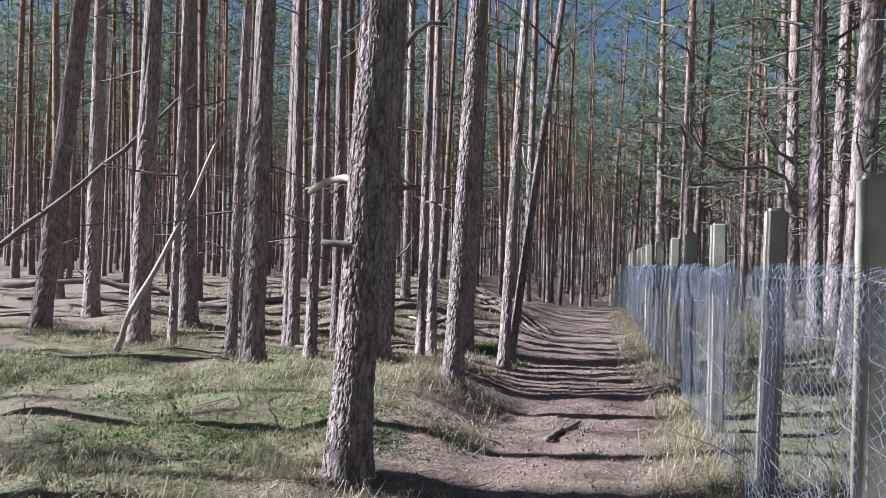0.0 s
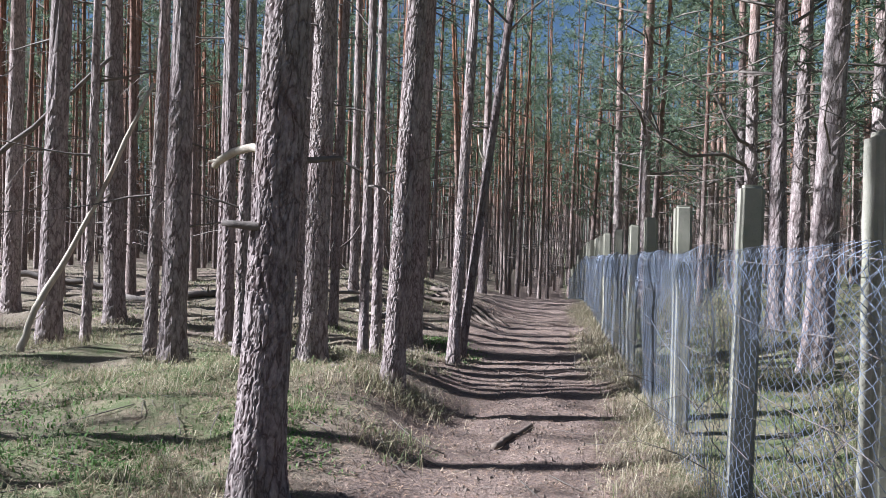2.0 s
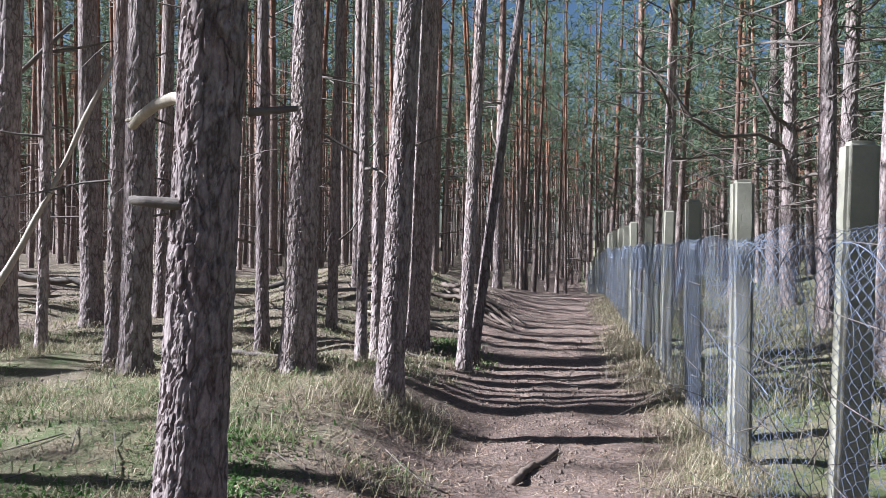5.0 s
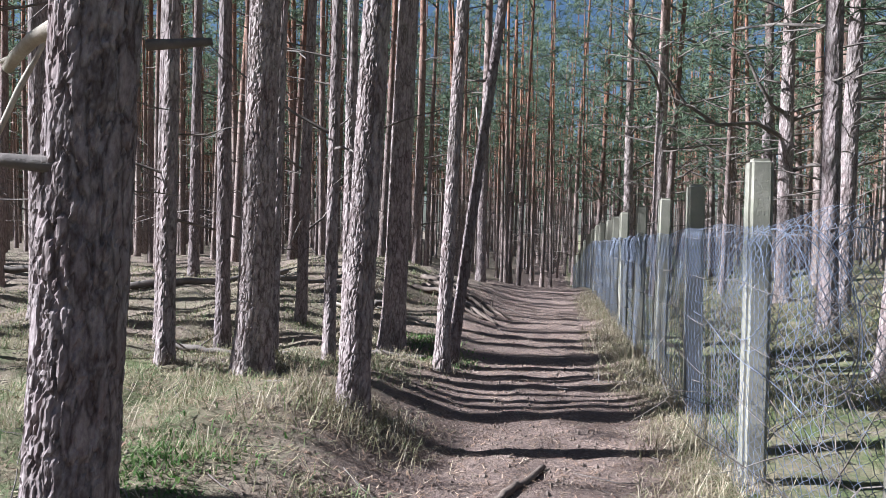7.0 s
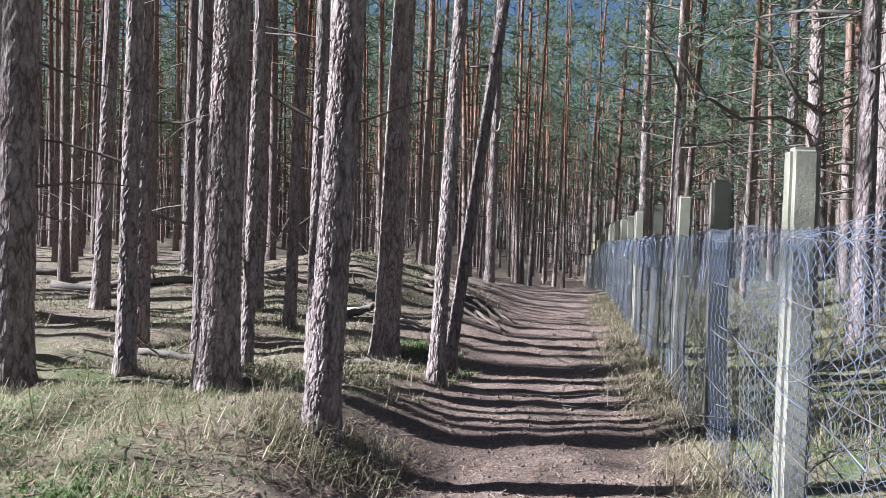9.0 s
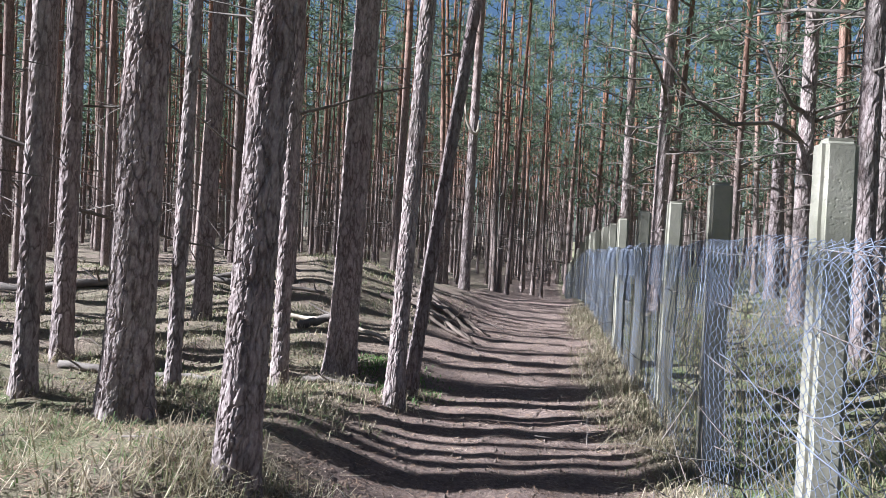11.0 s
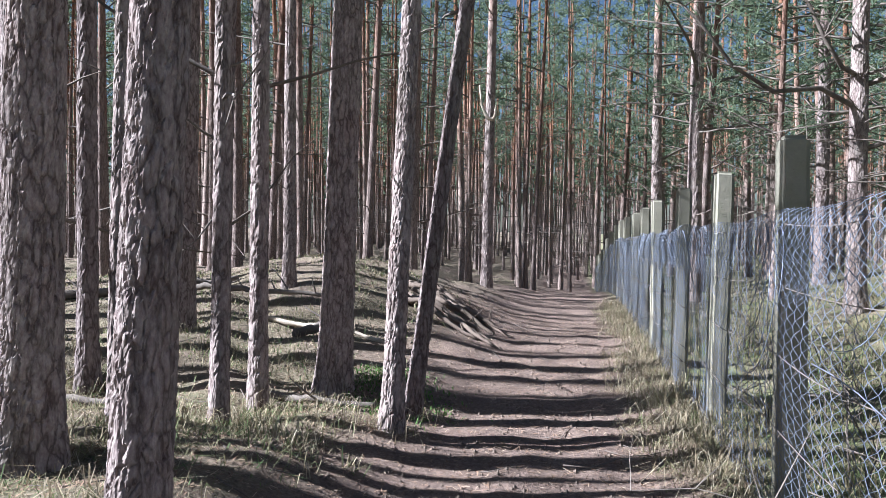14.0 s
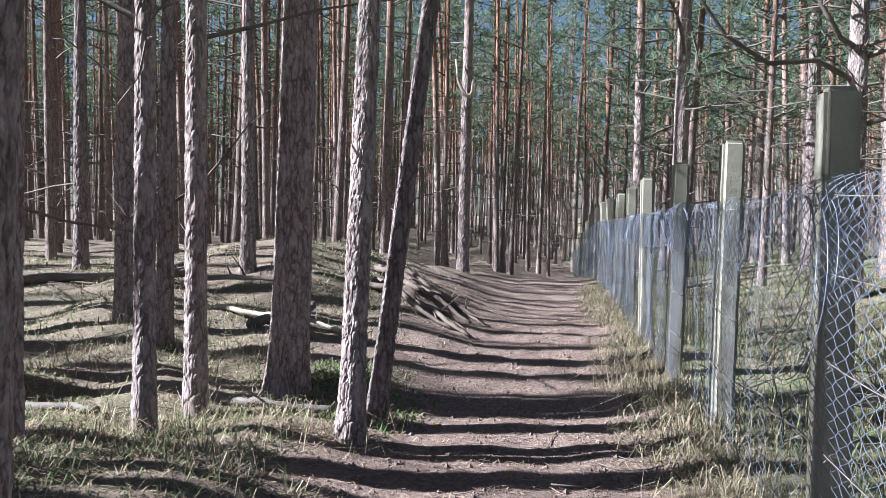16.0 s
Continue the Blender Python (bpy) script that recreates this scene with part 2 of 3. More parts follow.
def bark_trunk(name, r, h, lean, bend, seed, sides, fine_to):
    """A trunk with plates of bark raised from its surface up to fine_to metres."""
    path = trunk_path(h, lean, bend, seed, 40)
    b = Build()
    zs, z = [], -0.15
    step = 2 * math.pi * r / sides * 1.8
    while z < h:
        zs.append(z)
        z += step if z < fine_to else 0.35
    zs.append(h)
    off = seed * 3.7
    for z in zs:
        c = at_height(path, h, z) if z > 0 else Vector((0, 0, z))
        rr = radius_at(r, h, max(z, 0))
        flute = math.exp(-max(z, 0) / 0.2)
        for j in range(sides):
            a = 2 * math.pi * j / sides
            ca, sa = math.cos(a), math.sin(a)
            d = 0.0
            if z < fine_to + 1:
                s1 = Vector((ca * r * 30 + off, sa * r * 30, z * 13))
                p = Vector((ca * r * 23 + off, sa * r * 23, z * 6.0)) + noise.noise_vector(s1 * 0.5) * 0.45 + noise.noise_vector(s1 * 2.2) * 0.22
                dist, spots = noise.voronoi(p)
                fine, _ = noise.voronoi(p * 2.4)
                edge = ss((dist[1] - dist[0]) * 5.5) * 0.8 + 0.2 * min(1.0, (fine[1] - fine[0]) * 5.0)
                lift = 0.22 * noise.noise(spots[0] * 5.3)
                d = 0.033 * r ** 0.5 * (edge - 0.75 + lift * edge)
                d += 0.003 * noise.noise(Vector((ca * r * 70 + off, sa * r * 70, z * 30)))
            d += rr * 0.05 * noise.noise(Vector((ca + off, sa, z * 1.3)))
            d += flute * rr * 0.22 * noise.noise(Vector((ca * 1.8 + off, sa * 1.8, 0.3)))
            b.v.append(c + Vector((ca, sa, 0)) * (rr + d))
    for i in range(len(zs) - 1):
        for j in range(sides):
            p, q = i * sides + j, i * sides + (j + 1) % sides
            b.f.append((p, q, q + sides, p + sides))
    return b.mesh(name, M_BARK, False), path


def limb(b, start, direction, length, rad, rnd, sides=5, steps=5, droop=0.0, wiggle=0.12):
    pts, d, p = [Vector(start)], Vector(direction).normalized(), Vector(start)
    for i in range(steps):
        d = (d + Vector((rnd.uniform(-1, 1), rnd.uniform(-1, 1), rnd.uniform(-1, 1) - droop)) * wiggle * 1.6).normalized()
        p = p + d * length / steps
        pts.append(p.copy())
    b.tube(pts, [rad * (1 - 0.8 * i / steps) for i in range(steps + 1)], sides, cap=False)
    return pts


def tuft(b, p, size, rnd, n=9, width=0.11):
    for _ in range(n):
        d = Vector((rnd.gauss(0, 1), rnd.gauss(0, 1), rnd.gauss(0.35, 0.8))).normalized()
        s = d.orthogonal().normalized()
        s.rotate(Matrix.Rotation(rnd.uniform(0, 6.3), 3, d))
        k = len(b.v)
        ln = size * rnd.uniform(0.6, 1.2)
        b.v += [p + s * ln * width, p - s * ln * width, p + d * ln]
        b.f.append((k, k + 1, k + 2))


def boughs(path, h, r, z0, z1, n, reach, seed, dead=10, dead_from=1.2, tufts=9, per=9):
    """Branches and needles of one tree: dead stubs below, leafy boughs above."""
    rnd = random.Random(seed)
    wood, leaf = Build(), Build()
    for _ in range(dead):
        z = rnd.uniform(dead_from, z0 + 1.0)
        a = rnd.uniform(0, 6.3)
        ln = rnd.choice((0.15, 0.3, 0.6, 1.0, 1.5)) * rnd.uniform(0.6, 1.2)
        pts = limb(wood, at_height(path, h, z), (math.cos(a), math.sin(a), rnd.uniform(-0.2, 0.5)), ln + r, 0.010 + 0.005 * ln, rnd, 3, 4)
        if ln > 0.7:
            for q in pts[2:]:
                limb(wood, q, (rnd.uniform(-1, 1), rnd.uniform(-1, 1), rnd.uniform(-0.6, 0.6)), ln * 0.4, 0.005, rnd, 3, 2)
    for i in range(n):
        u = (i + rnd.random()) / n
        z = z0 + (z1 - z0) * u
        a = i * 2.4 + rnd.uniform(-0.5, 0.5)
        ln = reach * (1.0 - 0.65 * u ** 1.5) * rnd.uniform(0.6, 1.2)
        pts = limb(wood, at_height(path, h, z), (math.cos(a), math.sin(a), rnd.uniform(0.0, 0.5)), ln, 0.010 + 0.011 * ln, rnd, 3, 5)
        for k in range(tufts):
            q = pts[2 + int(rnd.random() * 4)]
            o = Vector((rnd.gauss(0, 1), rnd.gauss(0, 1), rnd.gauss(0.15, 0.45))) * 0.3 * (0.5 + ln * 0.35)
            tuft(leaf, q + o, 0.26, rnd, int(per * 1.6), 0.045)
    return wood.mesh("branches", M_TWIG), leaf.mesh("foliage", M_NEEDLE, False)


LABELS = ("tall straight pine with grey-brown fissured bark in the wood", "slender pine with bare lower trunk and dead twigs")


def assemble(trunk, wood, leaf, at, turn, label, group=""):
    root = new("pine_tree")
    tagged(root, label, "tree", group)
    for nm, me in (("trunk", trunk), ("branches", wood), ("foliage", leaf)):
        o = new(nm, me)
        o.parent = root
        if nm != "trunk":
            tagged(o, kind="stuff")
    root.matrix_basis = pose(at[0], at[1], at[2], 0, 0, turn)
    return root


# x, y, radius, lean x, lean y, bend, crown start: the trees beside the path
NEAR = [
    (-1.34, 4.17, 0.120, 0.045, 0.0, 0.012, 8.0),
    (-3.28, 7.05, 0.116, 0.01, 0.0, 0.01, 8.5),
    (-2.05, 7.26, 0.118, 0.02, 0.0, 0.01, 8.5),
    (-1.17, 6.58, 0.088, 0.045, 0.0, 0.01, 8.0),
    (-0.98, 8.98, 0.064, 0.036, 0.0, 0.008, 7.5),
    (-0.95, 9.42, 0.054, 0.110, 0.02, 0.02, 7.0),
    (-1.60, 9.80, 0.118, 0.03, 0.0, 0.01, 8.0),
    (-1.89, 9.13, 0.061, 0.0, 0.0, 0.01, 7.5),
    (-1.92, 8.65, 0.053, 0.01, 0.0, 0.012, 7.5),
    (-2.78, 10.45, 0.062, 0.02, 0.0, 0.01, 7.5),
    (-3.38, 10.95, 0.090, 0.02, 0.0, 0.01, 8.0),
    (-2.88, 7.62, 0.062, 0.02, 0.0, 0.02, 7.0),
    (-3.73, 9.23, 0.078, 0.0, 0.0, 0.01, 7.0),
    (-5.36, 11.1, 0.096, 0.02, 0.0, 0.01, 8.0),
    (-2.25, 8.15, 0.046, 0.01, 0.0, 0.01, 7.0),
    (-3.15, 9.22, 0.070, 0.0, 0.0, 0.012, 7.0),
    (-5.82, 10.3, 0.135, -0.02, 0.0, 0.01, 8.0),
    (-4.42, 7.5, 0.045, 0.02, 0.0, 0.02, 7.0),
    (-4.95, 7.7, 0.115, 0.02, 0.0, 0.01, 8.0),
    (-7.62, 9.45, 0.135, 0.10, 0.0, 0.03, 8.0),
    (-8.1, 11.23, 0.13, 0.01, 0.0, 0.01, 8.0),
    (-3.62, 7.27, 0.058, 0.02, 0.0, 0.01, 7.0),
    (-3.89, 9.4, 0.060, 0.0, 0.0, 0.012, 7.0),
    (-5.85, 14.1, 0.085, 0.0, 0.0, 0.01, 8.0),
    (-3.16, 12.95, 0.075, 0.0, 0.0, 0.01, 8.0),
    (-1.55, 19.2, 0.11, 0.0, 0.0, 0.02, 8.0),
]


def part(root, name, me, label=""):
    """A part given in world places, hung under its tree."""
    o = new(name, me)
    o.parent = root
    o.location = -root.matrix_basis.translation
    return tagged(o, label)


def stub(root, pts, rads, mat, label):
    b = Build()
    b.tube(pts, rads, 8)
    part(root, "broken_branch", b.mesh("broken_branch", mat), label)


def near_trees():
    roots = []
    for i, (x, y, r, lx, ly, bend, z0) in enumerate(NEAR):
        big = i in (0, 2, 3, 4, 5, 6)
        h = 11.5 + 30 * r
        me, path = bark_trunk("trunk", r, h, (lx, ly), bend, i + 1, (112 if i in (0, 2, 3) else 66) if big else 26, 3.4 if big else 2.6)
        wood, leaf = boughs(path, h, r, z0, h, 8, 1.6, 100 + i, 0 if i == 0 else 10 if r > 0.05 else 7, 2.3 if big else 0.9, 6, 7)
        roots.append(assemble(me, wood, leaf, (x, y, height(x, y) - 0.03), 0, LABELS[0] if r > 0.08 else LABELS[1], "pines beside the path"))
    a = roots[0]
    stub(a, [(-1.22, 4.12, 1.82), (-1.33, 4.17, 1.88), (-1.43, 4.24, 1.897), (-1.55, 4.32, 1.885), (-1.65, 4.38, 1.85), (-1.70, 4.41, 1.82)], [0.026, 0.024, 0.022, 0.021, 0.02, 0.017], M_BONE, "pale barkless curved broken branch")
    stub(a, [(-1.65, 4.38, 1.85), (-1.73, 4.42, 1.845)], [0.010, 0.007], M_BONE, "pale splintered tip")
    stub(a, [(-1.22, 4.12, 1.49), (-1.33, 4.08, 1.505), (-1.42, 4.07, 1.512), (-1.49, 4.06, 1.518)], [0.03, 0.022, 0.019, 0.015], M_TWIG, "grey broken stub")
    stub(a, [(-1.12, 4.18, 1.83), (-1.0, 4.22, 1.845), (-0.96, 4.23, 1.85)], [0.016, 0.012, 0.01], M_TWIG, "grey broken stub")
    stub(a, [(-1.05, 4.12, 2.62), (-0.98, 4.1, 2.70), (-0.90, 4.09, 2.745), (-0.80, 4.08, 2.73)], [0.02, 0.015, 0.012, 0.008], M_TWIG, "thin dead stub")
    hk = roots[-1]
    stub(hk, [(-1.74, 19.1, 4.1), (-1.68, 19.0, 3.7), (-1.56, 18.97, 3.45), (-1.46, 18.98, 3.42), (-1.42, 19.0, 3.5), (-1.42, 19.05, 3.7)], [0.012, 0.022, 0.04, 0.04, 0.03, 0.012], M_BONE, "bare crooked limb")


near_trees()


# trees just beyond the fence: x, y, radius, lean x
BEYOND = [(3.62, 14.9, 0.125, 0.0), (2.15, 18.3, 0.14, 0.01), (1.95, 22.0, 0.13, -0.02), (2.85, 9.1, 0.15, 0.03), (3.12, 11.5, 0.115, 0.0), (3.75, 12.9, 0.12, 0.03), (4.3, 18.5, 0.12, -0.02), (5.2, 13.6, 0.13, 0.01)]


def beyond_trees():
    for i, (x, y, r, lx) in enumerate(BEYOND):
        h = 12.0
        me, path = bark_trunk("trunk", r, h, (lx, 0.0), 0.03, 40 + i, 24, 4.0)
        wood, leaf = boughs(path, h, r, 2.9 if i not in (3, 4) else 4.0, h, 22, 2.4, 140 + i, 18, 1.5, 8, 8)
        root = assemble(me, wood, leaf, (x, y, height(x, y) - 0.03), 0, "pine with low crooked limbs standing behind the fence", "pines behind the fence")
        if i == 0:
            b = Build()
            rnd = random.Random(8)
            sweeps = [
                [(x, y, 2.9), (x - 0.55, y - 0.2, 3.15), (x - 1.15, y - 0.4, 3.08), (x - 1.65, y - 0.5, 3.38), (x - 1.95, y - 0.6, 3.75), (x - 2.25, y - 0.6, 4.1)],
                [(x, y, 3.3), (x - 0.3, y - 0.2, 3.4), (x - 0.55, y - 0.3, 3.75), (x - 0.75, y - 0.3, 4.2), (x - 1.3, y - 0.3, 4.5)],
                [(x, y, 3.2), (x + 0.3, y - 0.2, 3.3), (x + 0.8, y - 0.3, 3.5), (x + 1.4, y - 0.3, 3.5)],
                [(x, y, 2.4), (x + 0.3, y - 0.2, 2.5), (x + 0.8, y - 0.4, 2.45), (x + 1.3, y - 0.5, 2.6)],
            ]
            for pts in sweeps:
                b.tube(pts, [0.036 * (1 - 0.7 * k / len(pts)) for k in range(len(pts))], 7)
                for q in pts[2:]:
                    for _ in range(3):
                        limb(b, q, (rnd.uniform(-1, 0.5), rnd.uniform(-1, 1), rnd.uniform(-0.3, 1)), rnd.uniform(0.4, 0.9), 0.012, rnd, 4, 4)
            part(root, "limb", b.mesh("limb", M_TWIG))


beyond_trees()


def variants(n, radius, h, z0, nb, reach, seed, dead, tufts, sides=9):
    out = []
    for i in range(n):
        rnd = random.Random(seed + i)
        r, hh = radius * rnd.uniform(0.7, 1.3), h * rnd.uniform(0.88, 1.1)
        path = trunk_path(hh, (rnd.gauss(0, 0.018), rnd.gauss(0, 0.018)), rnd.uniform(0.01, 0.05), seed + i, 16)
        b = Build()
        b.tube([path[0] - Vector((0, 0, 0.3))] + path, [radius_at(r, hh, 0)] + [radius_at(r, hh, q.z) for q in path], sides)
        wood, leaf = boughs(path, hh, r, z0 * rnd.uniform(0.85, 1.15), hh, nb, reach, seed + 50 + i, dead, 0.8, tufts, 8)
        out.append((b.mesh("trunk", M_BARK_FAR), wood, leaf))
    return out


LEFT_KINDS = variants(8, 0.078, 13.0, 8.8, 5, 1.4, 500, 26, 5)
FAR_KINDS = variants(6, 0.075, 13.0, 6.0, 9, 1.6, 600, 20, 11, 6)
RIGHT_KINDS = variants(6, 0.10, 12.0, 3.0, 17, 2.3, 700, 18, 14)


def light_tree(seed, radius, h, z0, nb, reach):
    """A coarse pine for the far woods, as one list of corners and three lists of faces."""
    rnd = random.Random(seed)
    path = trunk_path(h, (rnd.gauss(0, 0.02), rnd.gauss(0, 0.02)), rnd.uniform(0.01, 0.06), seed, 6)
    b = Build()
    b.tube([path[0] - Vector((0, 0, 0.4))] + path, [radius * 1.1] + [radius_at(radius, h, q.z) for q in path], 5, False)
    n1 = len(b.f)
    for _ in range(10):
        a, z = rnd.uniform(0, 6.3), rnd.uniform(0.8, z0 + 1)
        limb(b, at_height(path, h, z), (math.cos(a), math.sin(a), rnd.uniform(-0.2, 0.4)), rnd.uniform(0.4, 1.5), 0.014, rnd, 3, 2)
    n2 = len(b.f)
    for i in range(nb):
        u = (i + rnd.random()) / nb
        z, a = z0 + (h - z0) * u, i * 2.4
        ln = reach * (1 - 0.6 * u)
        for k in range(7):
            q = at_height(path, h, z) + Vector((math.cos(a), math.sin(a), 0.2)) * ln * rnd.uniform(0.3, 1.1)
            tuft(b, q + Vector((rnd.gauss(0, 0.4), rnd.gauss(0, 0.4), rnd.gauss(0, 0.25))), 0.38, rnd, 6, 0.08)
    slot = [0] * n1 + [1] * (n2 - n1) + [2] * (len(b.f) - n2)
    return np.array([tuple(p) for p in b.v]), b.f, slot


def free(x, y):
    """Whether a tree of the wood may stand here: clear of the path, the fence and the glade beside it."""
    if -1.9 < x < 1.3 and y < 24:
        return False
    if -0.9 < x < 1.6 and y < 27:
        return False
    if 1.0 < x < 3.0 and y < 20:
        return False
    if -9.5 < x < 0 and -1.5 < y < 12.0:
        return False
    return not (-5.0 < x < 0 and y < 17)


def sunlit(x, y):
    """Whether a place lies in the open lanes towards the sun, in which the pines by the path are lit."""
    p = x * -math.sin(radians(SUN_AZ)) + y * math.cos(radians(SUN_AZ))
    return abs(p - 6.68) < 0.7 or 8.4 < p < 10.2


def wood_fill():
    rnd = random.Random(11)
    cells = {}

    def clear(x, y, gap):
        i, j = int(x // 6), int(y // 6)
        return all((x - a) ** 2 + (y - b) ** 2 > gap * gap for p in (-1, 0, 1) for q in (-1, 0, 1) for a, b in cells.get((i + p, j + q), ()))

    def put(x, y):
        cells.setdefault((int(x // 6), int(y // 6)), []).append((x, y))

    for n in NEAR + BEYOND:
        put(n[0], n[1])
    # these first pines are added out of view, to shade the glade and trunks
    spots = [(-6.2, 2.4), (-7.0, 1.0), (-5.2, 0.6), (-6.4, 4.1), (-4.4, 1.9), (-8.17, 6.01), (-11.1, 5.4), (-7.3, 2.95)]
    for x, y in spots:
        put(x, y)
    for _ in range(26000):
        y = rnd.uniform(-16, 66)
        x = rnd.uniform(-32 - 0.5 * max(y, 0), 9 + 0.45 * max(y, 0))
        # unseen pines at left are added as shade casters, their gaps set for it
        unseen = y < 0 or x < -0.95 * y - 2.0 or x > 0.5 * y + 2.5
        gap = ((2.3 if y < 2.5 else 2.9) if x < -4 else 6.0) if unseen else (1.45 if x < 1 else 2.0) if y > 28 else 1.35 if x < 1 else 1.55
        if not free(x, y) or (unseen and sunlit(x, y)) or not clear(x, y, gap) or (unseen and (x < -32 or x > 4 or rnd.random() < (0.0 if x < -4 else 0.8))):
            continue
        put(x, y)
        spots.append((x, y))
    spots.sort(key=lambda p: p[0] ** 2 + (p[1] - 4) ** 2)
    for x, y in spots[:330]:
        kinds = RIGHT_KINDS if x > 1.5 else FAR_KINDS if y > 18 else LEFT_KINDS
        tr, wd, lf = kinds[rnd.randrange(len(kinds))]
        s = rnd.uniform(0.8, 1.15)
        root = assemble(tr, wd, lf, (x, y, height(x, y) - 0.05), rnd.uniform(0, 360), LABELS[1], "pines of the wood")
        root.scale = (s, s, s)
    kinds = [light_tree(900 + i, 0.075, 13.5, 4.6 + 0.7 * (i % 4), 10, 1.8) for i in range(6)]
    v, f, m, n0 = [], [], [], 0
    for x, y in spots[330:830]:
        pv, pf, ps = kinds[rnd.randrange(6)]
        a, s = rnd.uniform(0, 6.3), rnd.uniform(0.8, 1.2)
        rot = np.array([[math.cos(a), math.sin(a), 0], [-math.sin(a), math.cos(a), 0], [0, 0, 1]])
        v.append(pv @ rot * s + np.array([x, y, height(x, y)]))
        f += [tuple(n0 + k for k in q) for q in pf]
        m += ps
        n0 += len(pv)
    ring = random.Random(4)
    for _ in range(1100):
        a, d = radians(ring.uniform(-62, 48)), ring.uniform(62, 92)
        x, y = d * math.sin(a), d * math.cos(a)
        t = Build()
        h, q, z = ring.uniform(12, 15), ring.uniform(0.09, 0.15), height(x, y) - 0.2
        t.tube([(x, y, z), (x + ring.gauss(0, 0.2), y, z + h * 0.5), (x + ring.gauss(0, 0.3), y, z + h)], [q, q * 0.8, q * 0.3], 4, False)
        n1 = len(t.f)
        for _ in range(5):
            tuft(t, Vector((x + ring.gauss(0, 0.8), y + ring.gauss(0, 0.8), z + h * ring.uniform(0.3, 1.0))), 1.0, ring, 5, 0.16)
        v.append(np.array([tuple(p) for p in t.v]))
        f += [tuple(n0 + k for k in c) for c in t.f]
        m += [0] * n1 + [2] * (len(t.f) - n1)
        n0 += len(t.v)
    me = bpy.data.meshes.new("far_woods")
    me.from_pydata(np.concatenate(v), [], f)
    for q in (M_BARK_FAR, M_TWIG, M_NEEDLE):
        me.materials.append(q)
    me.polygons.foreach_set("material_index", m)
    tagged(new("far_woods", me), "dense far wood of thin bare pine trunks with green crowns", "woods", kind="stuff")


wood_fill()


# ---- fence ----
POSTS = [(1.0, -0.26), (1.02, 1.4), (1.03, 3.06), (1.04, 4.80), (1.0, 6.40), (1.0, 8.07), (0.98, 9.69), (0.94, 11.1), (0.94, 12.8)] + [(0.96, 14.4 + 1.65 * i) for i in range(12)]
POST_Y = [p[1] for p in POSTS]


def post_mesh():
    bm = bmesh.new()
    bmesh.ops.create_cube(bm, size=1.0)
    for v in bm.verts:
        v.co = Vector((v.co.x * 0.122, v.co.y * 0.12, (v.co.z + 0.5) * 2.05 - 0.3))
    edges = [e for e in bm.edges if any(v.co.z > 1 for v in e.verts)]
    bmesh.ops.bevel(bm, geom=edges, offset=0.02, segments=3, affect="EDGES")
    tall = [e for e in bm.edges if abs(e.verts[0].co.z - e.verts[1].co.z) > 1]
    bmesh.ops.subdivide_edges(bm, edges=tall, cuts=40)
    for v in bm.verts:
        v.co += Vector((noise.noise(v.co * 9), noise.noise(v.co * 9 + Vector((5, 0, 0))), 0.5 * noise.noise(v.co * 7))) * 0.004
    me = bpy.data.meshes.new("fence_post")
    bm.to_mesh(me)
    bm.free()
    me.materials.append(M_CONCRETE)
    return me


def post_top(y):
    return 1.82 - 0.016 * (y - 3.0) - 0.85 * ss((y - 19.0) / 13.0)


